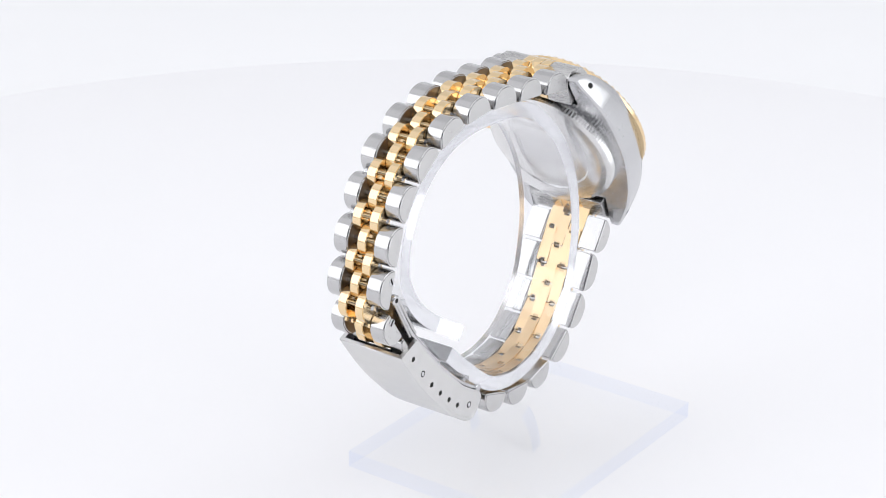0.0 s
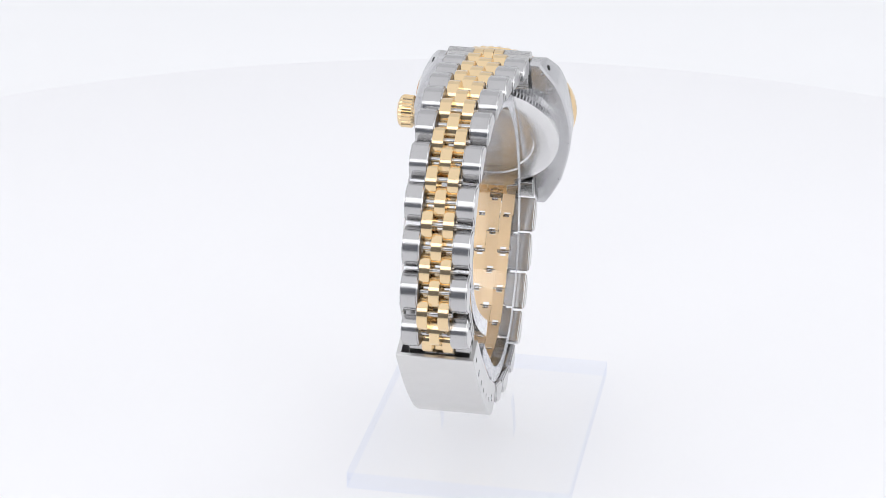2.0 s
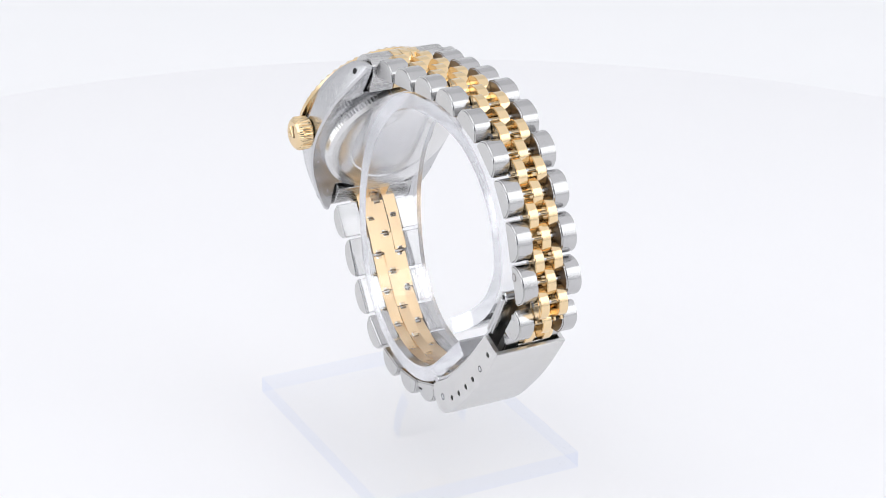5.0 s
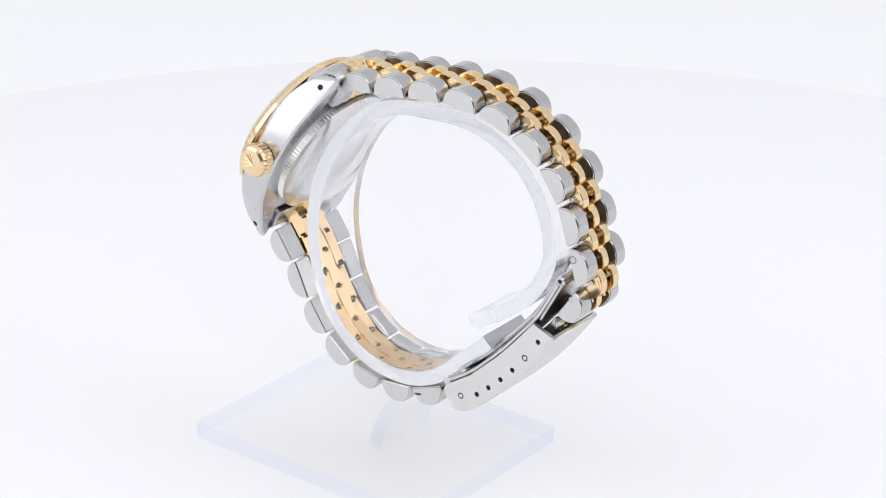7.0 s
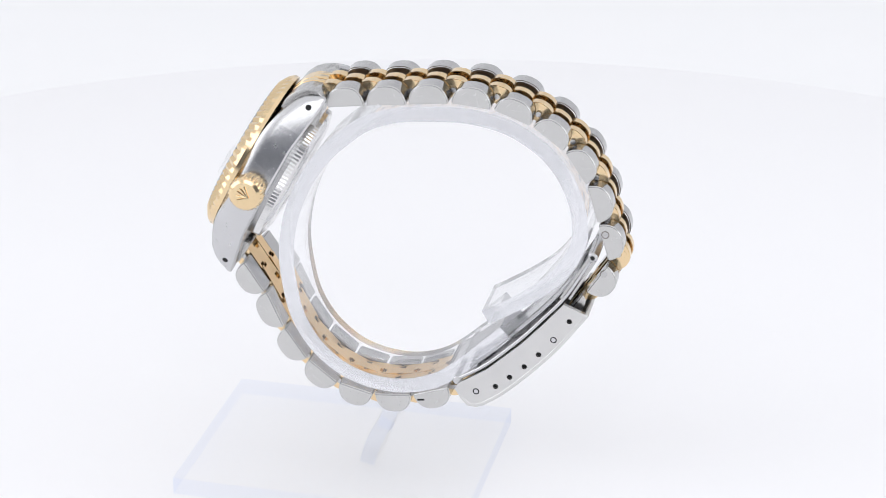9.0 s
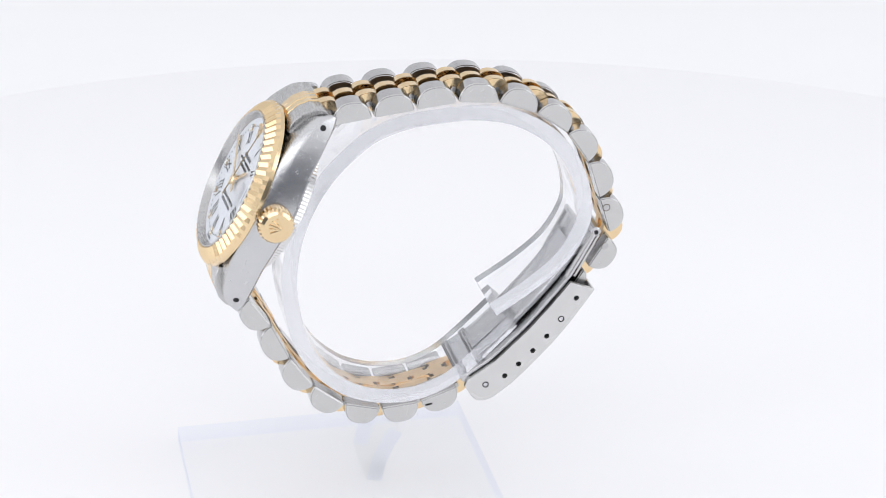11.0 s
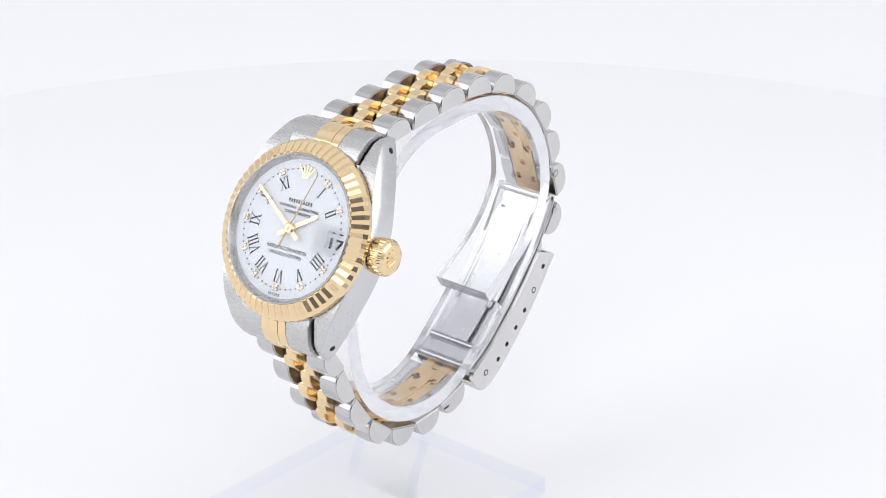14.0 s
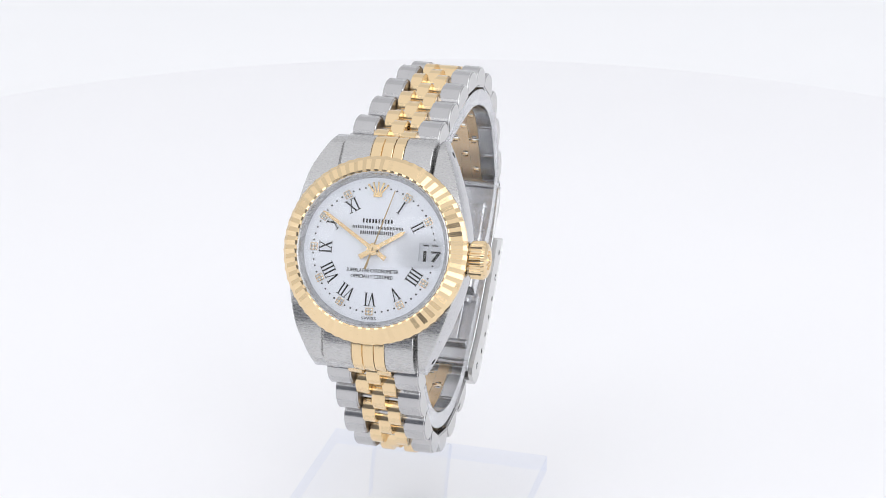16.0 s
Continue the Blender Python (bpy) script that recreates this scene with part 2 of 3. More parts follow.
def make_case(watch):
    BODY = CASE @ Matrix.Rotation(radians(-1.3), 4, "Z")
    bm = bmesh.new()

    def section(y, x0, x1, c=0.3):
        zt, zb = case_top(y), case_bottom(y)
        f = min(1.6, 0.42 * (zt - zb))                  # sloped upper third of the flank
        return [(x0 + 0.2 * f + 0.15, y, zt), (x1 - 0.2 * f - 0.15, y, zt), (x1 - 0.2 * f, y, zt - 0.18), (x1, y, zt - f), (x1, y, zb + c), (x1 - c, y, zb), (x0 + c, y, zb), (x0, y, zb + c), (x0, y, zt - f), (x0 + 0.2 * f, y, zt - 0.18)]
    ys = [-10.6 + 21.2 * k / 24 for k in range(25)]
    loft(bm, [section(y, -case_half_width(y, -1), case_half_width(y, 1)) for y in ys], BODY)
    def brushed_top(ob):
        up = BODY.to_3x3() @ Vector((0, 0, 1))
        for p in ob.data.polygons:
            if p.normal.dot(up) > 0.45:
                p.material_index = 1
        return ob
    case = brushed_top(part("case", bm, [POLISH, STEEL], watch, "polished steel case with drilled lugs", 28))
    for sy in (-1, 1):
        for sx in (-1, 1):
            rows = []
            bm = bmesh.new()
            for k in range(15):
                y = 10.6 + 5.7 * k / 14
                w = case_half_width(y, sx)
                zt, zb = case_top(y), case_bottom(y)
                e = max(0.0, (y - 14.2) / 2.1)          # rounded tip
                zt -= 1.7 * e ** 2.4
                zb += 0.25 * e * e
                c = 0.3
                xs = (6.6, w)
                f = min(1.6, 0.42 * (zt - zb))
                s = [(xs[0] + c, y, zt), (xs[1] - 0.2 * f - 0.15, y, zt), (xs[1] - 0.2 * f, y, zt - 0.18), (xs[1], y, zt - f), (xs[1], y, zb + c), (xs[1] - c, y, zb), (xs[0] + c, y, zb), (xs[0], y, zb + c), (xs[0], y, zt - c)]
                rows.append([(sx * x, sy * yy, z) for x, yy, z in s])
            loft(bm, rows, BODY)
            lug = brushed_top(part("lug", bm, [POLISH, STEEL, LINK], case, "", 28))
            inward = BODY.to_3x3() @ Vector((-sx, 0, 0))
            for p in lug.data.polygons:
                if p.normal.dot(inward) > 0.9:
                    p.material_index = 2
    for sy, z in ((1, -5.43), (-1, -5.46)):
        for sx in (-1, 1):
            y = 14.4 * sy
            w = case_half_width(y, sx)
            at = Vector((sx * w, y, z))
            nn = Vector((sx, 0.48 * sy, 0)).normalized()
            bm = bmesh.new()
            rod(bm, at - nn * 0.3, at + nn * 0.03, 0.45, 18, BODY)
            part("lug_hole", bm, DARK, case, "small dark drilled lug hole")
    # back
    bm = bmesh.new()
    turned(bm, [(0, -8.42), (6.9, -8.42), (7.15, -8.62), (9.0, -8.62), (9.5, -8.5), (10.2, -8.3)], CASE, 96)
    turned(bm, [(10.2, -8.3), (10.9, -8.0), (11.0, -7.0), (10.6, -6.2)], CASE, 240, lambda k, i: ((0.06 if i % 2 else -0.05) if k in (1, 2) else 0, 0))
    part("case_back", bm, SATIN, watch, "steel case back with a finely fluted edge", 20)
    # bezel
    bm = bmesh.new()
    n = 120

    def flute(k, i):
        if k in (1, 2):
            return (0.0, 0.13) if i % 2 else (0.0, -0.13)
        if k == 3:
            return (0.03, 0.0) if i % 2 else (-0.07, 0.0)
        return (0, 0)
    turned(bm, [(10.75, 0.88), (11.0, 0.94), (12.5, 0.02), (13.0, -0.55), (13.0, -1.15), (12.4, -1.3), (10.75, -1.3)], CASE, n, flute)
    part("bezel", bm, GOLD, watch, "fluted yellow gold bezel", 14)
    bm = bmesh.new()
    turned(bm, [(10.74, -1.0), (10.74, 0.95), (10.6, 1.1), (10.45, 0.98), (10.4, 0.86), (9.92, 0.02), (9.9, -0.2)], CASE, 128)
    part("crystal_ring", bm, STEEL, watch, "bright steel ring around the crystal")
    # crystal
    bm = bmesh.new()
    turned(bm, [(0, 1.2), (10.2, 1.18), (10.38, 1.08), (10.4, 0.9), (0, 0.9)], CASE, 96)
    crystal = part("crystal", bm, GLASS, watch, "clear flat sapphire watch crystal")
    bm = bmesh.new()
    pts = rounded(6.75, 0, 3.3, 2.4, 1.3)
    prism(bm, pts, 1.23, 1.75, "z", CASE, 0.4, segs=3)
    part("date_lens", bm, GLASS, crystal, "rounded magnifying lens over the date")
    # crown
    bm = bmesh.new()
    cm = CASE @ Matrix.Translation((12.2, -0.3, -3.8)) @ Matrix.Rotation(math.pi / 2, 4, "Y")
    turned(bm, [(0, 0), (1.6, 0), (1.6, 0.6), (2.3, 0.6), (2.55, 0.9), (2.6, 2.5), (2.35, 2.95), (1.9, 3.2), (0, 3.35)], cm, 104,
           lambda k, i: ((0.07 if i % 4 < 2 else -0.09) if k in (4, 5) else 0, 0))
    crown = part("winding_crown", bm, GOLD, watch, "knurled yellow gold winding crown", 24)
    bm = bmesh.new()
    for k in range(5):
        a = radians(90 + 24 * (k - 2))
        rod(bm, (0.0, -0.7, 3.3), (1.6 * math.cos(a), -0.7 + 1.9 * math.sin(a), 3.26), 0.17, 8, cm @ Matrix.Rotation(math.pi / 2, 4, "Z"))
    part("emblem", bm, GOLD, crown, "raised plain emblem on the crown")


def rounded(cx, cy, hx, hy, r, n=6):
    pts = []
    for sx, sy, a0 in ((1, 1, 0), (-1, 1, 90), (-1, -1, 180), (1, -1, 270)):
        for k in range(n + 1):
            a = radians(a0 + 90 * k / n)
            pts.append((cx + sx * (hx - r) + r * math.cos(a), cy + sy * (hy - r) + r * math.sin(a)))
    return pts


def stroke(bm, a, b, w, z, h, m):
    """A flat bar from a to b, w wide, from z up by h."""
    a, b = Vector(a), Vector(b)
    d = (b - a).normalized()
    s = Vector((-d.y, d.x)) * w / 2
    prism(bm, [tuple(a + s), tuple(a - s), tuple(b - s), tuple(b + s)], z, z + h, "z", m)


def numeral(text, m):
    """A Roman numeral with serifs, base towards the dial's middle, 1.75 mm high."""
    bm = bmesh.new()
    wide = {"I": 0.52, "V": 1.15, "X": 1.15}
    total = sum(wide[c] for c in text)
    x, h = -total / 2, 0.875
    for c in text:
        w = wide[c]
        cx = x + w / 2
        if c == "I":
            stroke(bm, (cx, -h), (cx, h), 0.2, 0.02, 0.03, m)
            ends = [(cx, -h), (cx, h)]
        elif c == "V":
            stroke(bm, (cx - 0.38, h), (cx, -h), 0.21, 0.02, 0.03, m)
            stroke(bm, (cx + 0.38, h), (cx, -h), 0.11, 0.022, 0.032, m)
            ends = [(cx - 0.38, h), (cx + 0.38, h)]
        else:
            stroke(bm, (cx - 0.4, h), (cx + 0.4, -h), 0.21, 0.02, 0.03, m)
            stroke(bm, (cx + 0.4, h), (cx - 0.4, -h), 0.11, 0.022, 0.032, m)
            ends = [(cx - 0.4, h), (cx + 0.4, h), (cx - 0.4, -h), (cx + 0.4, -h)]
        for ex, ey in ends:
            stroke(bm, (ex - 0.24, ey), (ex + 0.24, ey), 0.08, 0.024, 0.034, m)
        x += w
    return bm


def lettering(text, size, m, width=None, bold=0.0):
    """Flat letters of the built-in font as a bmesh, centred."""
    cu = bpy.data.curves.new("t", "FONT")
    cu.body, cu.size, cu.align_x, cu.align_y = text, size, "CENTER", "CENTER"
    cu.resolution_u = 3
    cu.extrude, cu.offset = 0.015, bold
    ob = bpy.data.objects.new("t", cu)
    scene.collection.objects.link(ob)
    bpy.context.view_layer.update()
    me = bpy.data.meshes.new_from_object(ob.evaluated_get(bpy.context.evaluated_depsgraph_get()))
    t = bmesh.new()
    t.from_mesh(me)
    if width:
        xs = [v.co.x for v in t.verts]
        t.transform(Matrix.Diagonal((width / (max(xs) - min(xs)), 1, 1, 1)))
    bpy.data.objects.remove(ob)
    bpy.data.curves.remove(cu)
    bpy.data.meshes.remove(me)
    bm = bmesh.new()
    add(bm, t, m)
    return bm


def make_dial(watch):
    bm = bmesh.new()
    win = rounded(7.9, 0, 1.55, 1.25, 0.15, 2)
    prism(bm, [(10.3 * math.cos(2 * math.pi * k / 96), 10.3 * math.sin(2 * math.pi * k / 96)) for k in range(96)], -0.35, 0.0, "z", CASE, holes=(win,))
    dial = part("dial", bm, DIAL, watch, "white dial with black Roman numerals and stone markers", smooth=False)
    bm = bmesh.new()
    prism(bm, rounded(7.9, 0, 1.9, 1.6, 0.1, 2), -0.6, -0.3, "z", CASE)
    disc = part("date_disc", bm, DIAL, dial, "white date disc", smooth=False)
    part("date_number", lettering("17", 2.0, CASE @ Matrix.Translation((7.9, -0.55, -0.27)), 2.6, 0.05), INK, disc, smooth=False)
    bm = bmesh.new()
    for x in (7.2, 8.5):
        stroke(bm, (x - 0.4, 1.02), (x + 0.4, 1.02), 0.2, -0.29, 0.03, CASE)
    part("date_number", bm, INK, disc, smooth=False)
    for h, text in ((1, "I"), (2, "II"), (4, "IIII"), (5, "V"), (6, "VI"), (7, "VII"), (8, "VIII"), (9, "IX"), (10, "X"), (11, "XI")):
        m = CASE @ Matrix.Rotation(radians(-30 * h), 4, "Z")
        part("numeral", numeral(text, m @ Matrix.Translation((0, 6.85, 0))), INK, dial, smooth=False)
        bm = bmesh.new()
        box(bm, (1.02, 1.02, 0.16), m @ Matrix.Translation((0, 8.5, 0.08)), 0.05)
        seat = part("marker_setting", bm, GOLD, dial, "square gold marker setting")
        bm = bmesh.new()
        for dx in (-0.24, 0.24):
            for dy in (-0.24, 0.24):
                turned(bm, [(0.26, 0.16), (0.24, 0.22), (0.14, 0.3), (0, 0.3)], m @ Matrix.Translation((dx, 8.5 + dy, 0)), 8)
        part("stone", bm, STONE, seat, "small sparkling clear stones", 10)
    bm = bmesh.new()
    for k in range(60):
        if k % 5 and k not in (14, 16):
            m = CASE @ Matrix.Rotation(radians(-6 * k), 4, "Z") @ Matrix.Translation((0, 8.6, 0.0))
            turned(bm, [(0.13, 0.01), (0.13, 0.04), (0, 0.04)], m, 10)
    tagged(part("minute_track", bm, INK, dial, "black minute dots", smooth=False), kind="stuff")
    # maker's mark and names as plain shapes
    bm = bmesh.new()
    for k in range(5):
        a = radians(90 + 17 * (k - 2))
        top = Vector((2.0 * math.cos(a) * 1.2, 7.2 + 2.0 * math.sin(a)))
        stroke(bm, (0.22 * (2 - k), 7.75), tuple(top), 0.2, 0.03, 0.12, CASE)
        turned(bm, [(0.17, 0.03), (0.17, 0.12), (0.08, 0.2), (0, 0.2)], CASE @ Matrix.Translation((top.x, top.y, 0)), 10)
    prism(bm, rounded(0, 7.5, 0.62, 0.26, 0.2), 0.03, 0.16, "z", CASE)
    part("emblem", bm, GOLD, dial, "raised gold emblem at twelve", smooth=False)
    for x, y, w, hgt, n in ((0.25, 3.93, 4.4, 0.56, 5), (-1.8, 3.05, 3.0, 0.4, 6), (2.0, 3.02, 3.8, 0.4, 9), (0.25, 2.3, 4.8, 0.48, 8)):
        bm = bmesh.new()
        step = w / n
        for k in range(n):
            cx = x - w / 2 + step * (k + 0.5)
            for dx in (-0.26, 0.26):
                prism(bm, rounded(cx + dx * step, y, 0.13 * step, hgt / 2, 0.03, 1), 0.02, 0.045, "z", CASE)
        part("name_bar", bm, INK, dial, "black printed bars", smooth=False)
    part("lettering", lettering("SUPERLATIVE CHRONOMETER", 0.72, CASE @ Matrix.Translation((0.05, -2.93, 0.03)), 7.3), INK, dial, smooth=False)
    part("lettering", lettering("OFFICIALLY CERTIFIED", 0.72, CASE @ Matrix.Translation((0.02, -3.75, 0.03)), 6.0), INK, dial, smooth=False)
    part("lettering", lettering("SWISS", 0.55, CASE @ Matrix.Translation((0, -9.45, 0.03)), 2.1), INK, dial, smooth=False)
    # pointers
    for name, ang, pts, z in (("hour_pointer", 58.5, [(-0.36, -2.2), (0.36, -2.2), (0.3, 0), (0.28, 4.5), (0, 5.15), (-0.28, 4.5), (-0.3, 0)], 0.32),
                              ("minute_pointer", -56.3, [(-0.34, -2.2), (0.34, -2.2), (0.28, 0), (0.22, 8.2), (0, 8.95), (-0.22, 8.2), (-0.28, 0)], 0.52),
                              ("second_pointer", 17.5, [(-0.15, -2.9), (0.15, -2.9), (0.09, 0), (0.05, 8.6), (-0.05, 8.6), (-0.09, 0)], 0.74)):
        bm = bmesh.new()
        prism(bm, pts, z, z + 0.12, "z", CASE @ Matrix.Rotation(radians(-ang), 4, "Z"))
        part(name, bm, BRONZE if z > 0.7 else GOLD, dial, "slim gold " + name.replace("_", " "), smooth=False)
    bm = bmesh.new()
    turned(bm, [(0.85, 0.3), (0.85, 0.72), (0.6, 0.88), (0.3, 0.88), (0.25, 0.84), (0, 0.84)], CASE, 32)
    part("pointer_hub", bm, GOLD, dial, "round gold hub")


# inner corners of the links (x, z), from the case to the clasp
UPPER = [(-17.8, 61.85), (-11.75, 62.6), (-5.45, 63.25), (0.8, 63.85), (7.05, 63.3), (12.9, 61.15), (17.8, 57.5), (21.2, 52.5), (23.05, 46.5), (24.8, 40.6)]
LOWER = [(-30.95, 36.2), (-27.65, 31.3), (-24.9, 25.35), (-21.35, 20.25), (-16.6, 16.55), (-11.0, 15.1), (-5.0, 15.6), (0.95, 17.6)]

UPPER_W = (12.7, 12.1, 11.6, 11.1, 10.6, 10.25, 9.95, 9.7, 9.55)     # width of each row
LOWER_W = (13.3, 12.5, 12.1, 11.8, 11.2, 10.9, 10.8)


def dome(w, h, n=14, p=2.5):
    """Outline of a link: flat inside, domed outside, its flat middle at 0, 0."""
    pts = []
    for k in range(n + 1):
        a = math.pi * k / n
        c, s = math.cos(a), math.sin(a)
        pts.append((w / 2 * math.copysign(abs(c) ** (2 / p), c), h * abs(s) ** (2 / 2.1)))
    return pts


def make_link_row(watch, a, b, width, out, scale=1.0, middle=MID + 0.5):
    """One row: two steel links and the middle gold one. out: +1 where the outside lies to the left of a-b."""
    a, b = Vector(a), Vector(b)
    mid, d = (a + b) / 2, (b - a)
    ang = math.atan2(d.y, d.x)
    m = Matrix.Translation((mid.x, middle, mid.y)) @ Matrix.Rotation(-ang, 4, "Y")
    w = d.length * 0.95
    g = width * 0.235
    prof = [(x, z * out) for x, z in dome(w, 3.05 * scale)]
    for y0, y1 in ((-width / 2, -g - 0.03), (g + 0.03, width / 2)):
        bm = bmesh.new()
        prism(bm, prof, y0, y1, "y", m, 0.2, segs=3)
        link = part("steel_link", bm, [LINK, GAP_SHADE, SIDE], watch, sharp=24)
        # inner sides take the darkened steel, gap shade put into the colour
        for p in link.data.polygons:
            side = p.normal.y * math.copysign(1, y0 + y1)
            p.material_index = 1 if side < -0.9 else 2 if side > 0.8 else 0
    gold_link(watch, m, d.length * 0.975, 2.85 * scale, out, -g / 3 + 0.012, g / 3 - 0.012)
    bm = bmesh.new()
    rod(bm, (0, -g, 1.2 * out), (0, g, 1.2 * out), 0.42, 12, m)
    part("link_pin", bm, LINK, watch)


def gold_link(watch, m, w, h, out, y0, y1):
    """A gold link: an arch, and a low foot whose corners reach to the next link and leave a square hole between."""
    bm = bmesh.new()
    foot = 0.5
    arch = [(x, z) for x, z in dome(w * 0.84, h, 12, 2.3)]
    prism(bm, [(x, z * out) for x, z in arch], y0, y1, "y", m, 0.1, segs=2)
    q = (y1 - y0) * 0.24
    flat = [(-w / 2, 0.004), (w / 2, 0.004), (w / 2, foot), (-w / 2, foot)]
    for a, b in ((y0 + 0.004, y0 + q), (y1 - q, y1 - 0.004)):
        prism(bm, [(x, z * out) for x, z in flat], a, b, "y", m)
    link = part("gold_link", bm, [GOLD, AGED], watch, sharp=24)
    inward = m.to_3x3() @ Vector((0, 0, -out))
    for p in link.data.polygons:
        if p.normal.dot(inward) > 0.95:
            p.material_index = 1


def make_bracelet(watch):
    for corners, out, widths, mids in ((UPPER, 1, UPPER_W, (3.1, 2.85)), (LOWER, -1, LOWER_W, (2.4, 2.55))):
        n = len(corners) - 1
        for i in range(n):
            mid = mids[0] if i == 0 else mids[1]
            make_link_row(watch, corners[i], corners[i + 1], widths[i], out, 1.0, mid)
        for i in range(n + 1):
            p = Vector(corners[i])
            q0, q1 = Vector(corners[max(i - 1, 0)]), Vector(corners[min(i + 1, n)])
            d = q1 - q0
            ang = math.atan2(d.y, d.x)
            m = Matrix.Translation((p.x, mids[1], p.y)) @ Matrix.Rotation(-ang, 4, "Y")
            g = widths[min(i, n - 1)] * 0.235
            for y0, y1 in ((-g, -g / 3 - 0.012), (g / 3 + 0.012, g)):
                gold_link(watch, m, 6.05, 2.85, out, y0, y1)
            bm = bmesh.new()
            rod(bm, (0, -g - 0.4, 1.2 * out), (0, g + 0.4, 1.2 * out), 0.42, 12, m)
            part("link_pin", bm, LINK, watch)
    make_link_row(watch, (24.65, 40.1), (21.5, 35.35), 9.55, 1)
    make_link_row(watch, (21.0, 34.9), (18.3, 31.0), 9.0, 1, 0.5)
    for p, ang, h in (((24.6, 40.5), -96, 2.75), ((21.3, 35.2), -123, 2.3)):
        m = Matrix.Translation((p[0], MID + 0.5, p[1])) @ Matrix.Rotation(-radians(ang), 4, "Y")
        for s in (-1, 1):
            y = s * 1.5
            gold_link(watch, m, 4.8, h, 1, y - 0.75, y + 0.75)
    # end links between the lugs
    for sy in (1, -1):
        prof = [(11.2, -1.55), (13.0, -1.75), (14.6, -2.5), (15.8, -3.7), (16.4, -5.2), (15.9, -6.5), (14.6, -7.3), (11.2, -7.5)]
        prof = [(sy * a, b) for a, b in prof]
        rotm = CASE @ Matrix.Rotation(math.pi / 2 - radians(1.3), 4, "Z")      # outline's x runs along the case's y
        for x0, x1, mt, up in ((-6.38, -2.33, STEEL, 0), (2.33, 6.38, STEEL, 0), (-2.3, -0.8, GOLD, 0.06), (-0.76, 0.76, GOLD, 0.1), (0.8, 2.3, GOLD, 0.06)):
            bm = bmesh.new()
            prism(bm, [(a + sy * up, b + up) for a, b in prof], x0, x1, "y", rotm, 0.1)
            part("end_link" if mt is STEEL else "gold_end_link", bm, mt, watch, sharp=40)


def arc_strip(bm, line, thick, y0, y1, bevel=0.1):
    other = offset(line, thick)
    prism(bm, [tuple(p) for p in line] + [tuple(p) for p in reversed(other)], y0, y1, "y", None, bevel)


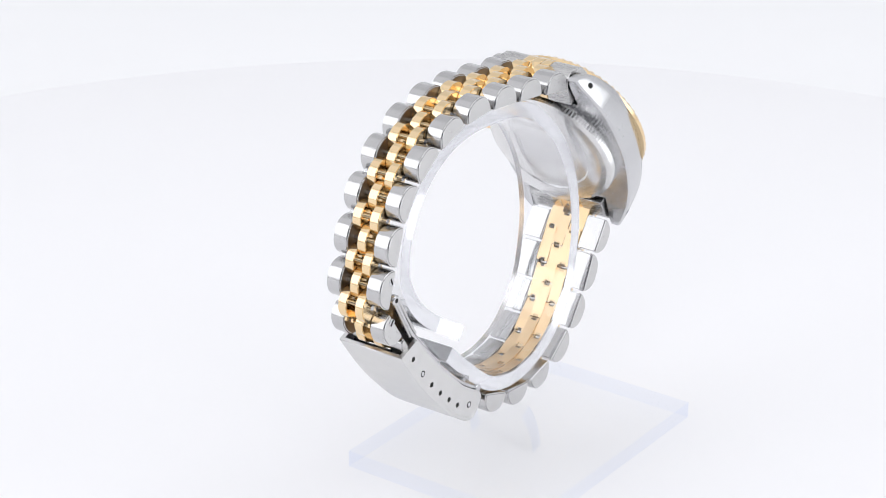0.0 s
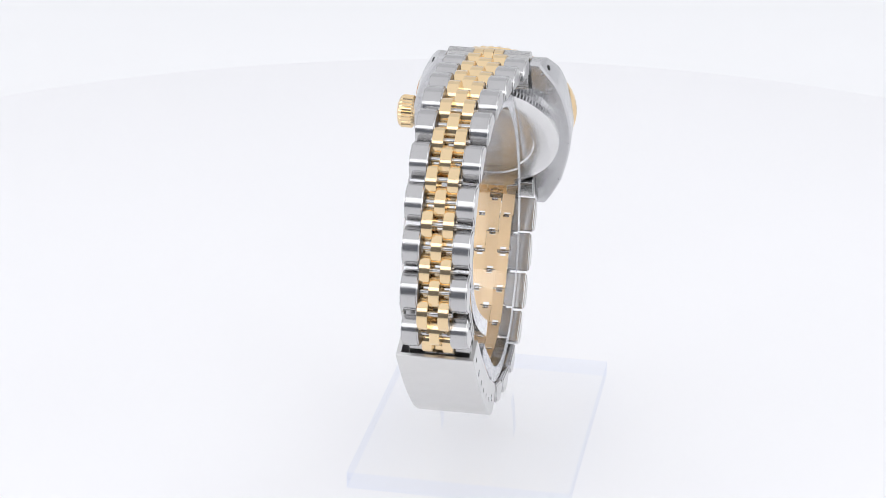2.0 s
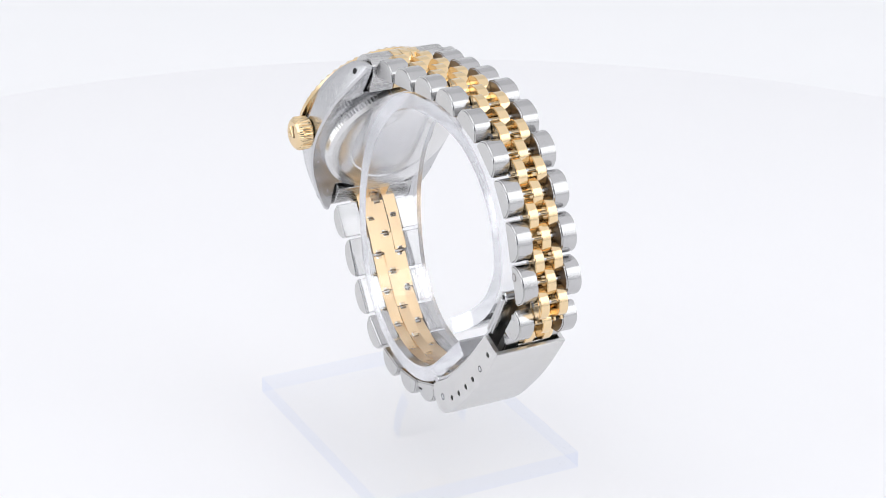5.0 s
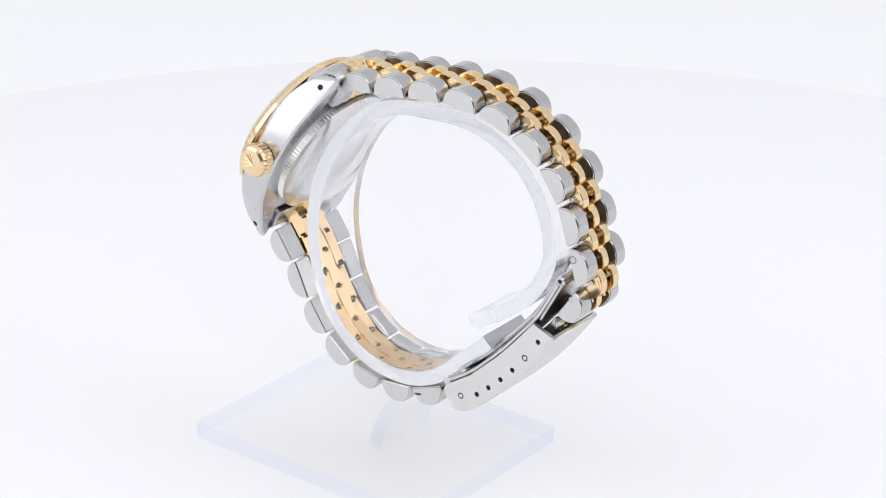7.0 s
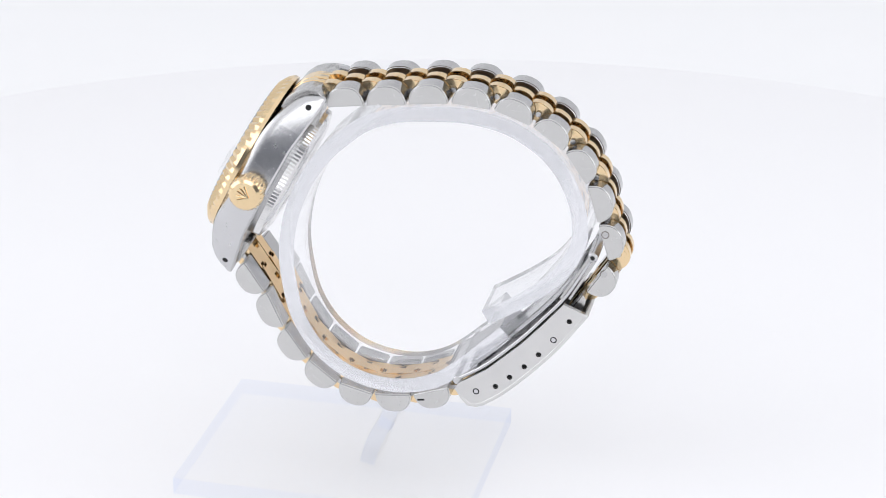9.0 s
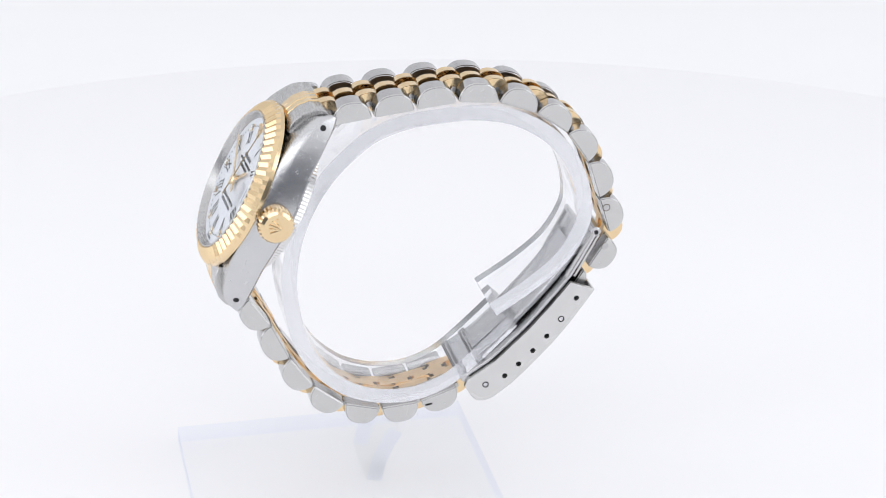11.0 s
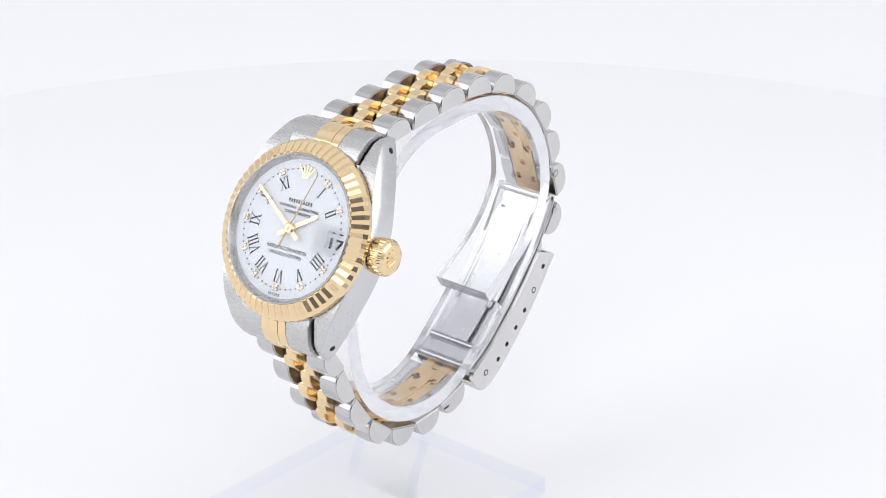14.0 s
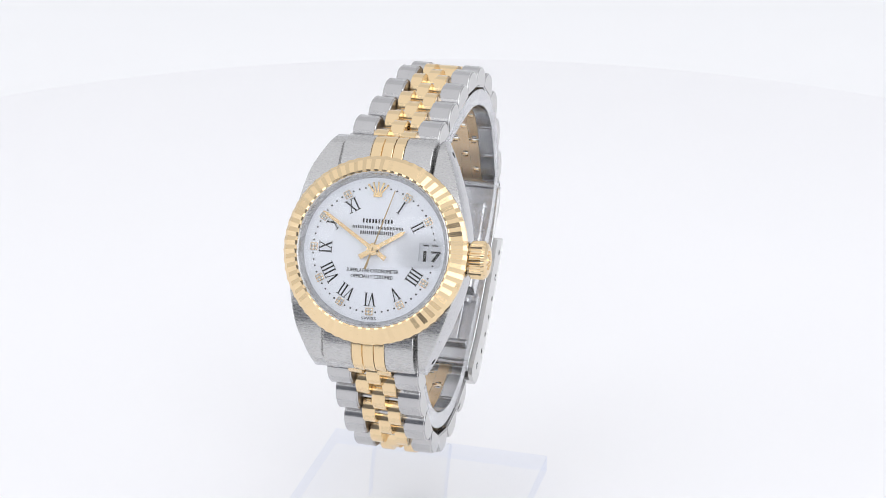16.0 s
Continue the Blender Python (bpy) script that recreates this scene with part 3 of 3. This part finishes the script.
def make_clasp(watch):
    outer = spline([(22.3, 32.2), (20.8, 30.1), (17.7, 26.0), (13.9, 21.8), (9.6, 17.7), (6.4, 15.4)], 4)
    inner = [(2.0, 17.7), (2.4, 18.7), (6.8, 21.5), (12.0, 26.3), (15.4, 30.0), (18.5, 33.7)]
    tip = [Vector((5.2, 15.0)), Vector((4.0, 15.1)), Vector((2.9, 16.2))]
    outline = [tuple(p) for p in outer] + [tuple(p) for p in tip] + inner
    places = [(19.44, 31.0), (17.11, 27.7), (14.89, 25.0), (12.72, 22.75), (10.5, 20.7), (8.33, 18.9), (5.3, 17.7)]
    open_ = (1, 0, 1, 1, 1, 1, 0)
    bm = bmesh.new()
    rings = [[(x + 0.42 * math.cos(2 * math.pi * k / 14), z + 0.42 * math.sin(2 * math.pi * k / 14)) for k in range(14)] for (x, z), o in zip(places, open_) if o]
    for y0 in (-3.45, 7.2):
        prism(bm, outline, y0, y0 + 0.65, "y", None, 0.0, rings)
    clasp = part("clasp_cover", bm, CLASP, watch, "brushed steel folding clasp with pin holes", smooth=False)
    bm = bmesh.new()
    arc_strip(bm, offset(outer + tip, 0.07), -0.7, -3.5, 7.9, 0.16)
    part("clasp_plate", bm, CLASP, clasp, sharp=40)
    for (x, z), o in zip(places, open_):
        for y in (-3.45, 7.85):
            s = -1 if y < 0 else 1
            bm = bmesh.new()
            if o:
                rod(bm, (x, y - s * 0.62, z), (x, y - s * 0.5, z), 0.44, 14)
                part("pin_hole", bm, DARK, clasp)
            else:
                rod(bm, (x, y - s * 0.4, z), (x, y + s * 0.015, z), 0.52, 18)
                hole = part("pin_hole", bm, DARK, clasp)
                bm = bmesh.new()
                rod(bm, (x, y - s * 0.3, z), (x, y + s * 0.05, z), 0.4, 16, bevel=0.08)
                part("spring_bar", bm, POLISH, hole)
    # folded blades inside
    bm = bmesh.new()
    arc_strip(bm, spline([(22.4, 40.6), (18.9, 34.5), (15.3, 30.2), (11.9, 26.45), (6.7, 21.65), (2.6, 19.0)], 5), -0.55, -2.75, 7.15)
    blade = part("fold_blade", bm, POLISH, clasp, "polished folding blade")
    bm = bmesh.new()
    arc_strip(bm, spline([(20.4, 38.3), (16.9, 33.5), (13.2, 29.2), (9.6, 25.5), (4.6, 21.2)], 5), -0.5, -0.4, 5.0)
    part("inner_blade", bm, POLISH, clasp)
    for y in (MID - 3.0, MID + 3.0):
        bm = bmesh.new()
        line = spline([(20.6, 38.6), (17.9, 34.6), (14.5, 30.6), (9.9, 25.9)], 4)
        for p, q in zip(line, line[1:]):
            rod(bm, (p.x - 0.2, y, p.y + 0.2), (q.x - 0.2, y, q.y + 0.2), 0.45, 10)
        part("blade_rail", bm, POLISH, blade)
    for x, z in ((4.6, 21.4),):
        bm = bmesh.new()
        rod(bm, (x, MID - 4.3, z), (x, MID + 4.3, z), 0.6, 14, bevel=0.1)
        part("cross_tube", bm, POLISH, blade)
    bm = bmesh.new()
    rod(bm, (22.5, -2.6, 41.3), (22.5, 7.2, 41.3), 0.8, 20, bevel=0.15)
    hinge = part("hinge_pin", bm, POLISH, blade)
    for y0, y1 in ((-2.62, -2.5), (7.1, 7.22)):
        bm = bmesh.new()
        rod(bm, (22.5, y0, 41.3), (22.5, y1, 41.3), 0.36, 14)
        part("pin_hole", bm, DARK, hinge)
    for y in (-2.75, 6.75):
        bm = bmesh.new()
        arc_strip(bm, [Vector((22.3, 41.3)), Vector((20.3, 37.9)), Vector((18.1, 34.2))], -0.4, y, y + 0.5, 0.06)
        part("side_arm", bm, STEEL, clasp)
        bm = bmesh.new()
        arc_strip(bm, [Vector((23.1, 40.8)), Vector((21.3, 37.6)), Vector((19.4, 34.2))], -0.4, y, y + 0.5, 0.06)
        part("side_arm", bm, STEEL, clasp)
    # rods at the far end of the clasp
    bm = bmesh.new()
    rod(bm, (2.2, -2.9, 18.9), (2.2, 7.4, 18.9), 0.7, 16, bevel=0.1)
    part("end_tube", bm, POLISH, clasp)
    bm = bmesh.new()
    box(bm, (0.3, 0.1, 1.1), Matrix.Translation((-3.5, -2.84, 14.95)) @ Matrix.Rotation(radians(82), 4, "Y"))
    part("screw_slot", bm, DARK, watch)
    for x, z, ang in ((24.2, 44.95, 20), (24.2, 38.6, -40)):
        bm = bmesh.new()
        rod(bm, (x, -1.96, z), (x, -1.8, z), 0.6, 18)
        rim = part("screw_rim", bm, GAP_SHADE, watch)
        bm = bmesh.new()
        rod(bm, (x, -1.985, z), (x, -1.8, z), 0.51, 18, bevel=0.04)
        part("link_screw", bm, LINK, rim)
        bm = bmesh.new()
        rod(bm, (x, 7.5, z), (x, 7.66, z), 0.62, 18, bevel=0.05)
        screw = part("link_screw", bm, POLISH, watch)
        bm = bmesh.new()
        box(bm, (0.22, 0.08, 1.0), Matrix.Translation((x, 7.67, z)) @ Matrix.Rotation(radians(ang), 4, "Y"))
        part("screw_slot", bm, DARK, screw)


def make_watch():
    watch = thing("wristwatch", "steel and yellow gold wristwatch with white dial on a clear stand", "wristwatch")
    make_case(watch)
    make_dial(watch)
    make_bracelet(watch)
    make_clasp(watch)
    return watch


make_studio()
TURNTABLE = make_turntable()
STAND = make_stand()
WATCH = make_watch()


def motions():
    for ob in (TURNTABLE, STAND, WATCH):
        walk(ob, [(float(t), pose(0, 0, 0, 0, 0, 12.555 * (t - 8) - 25.0)) for t in range(17)])


motions()
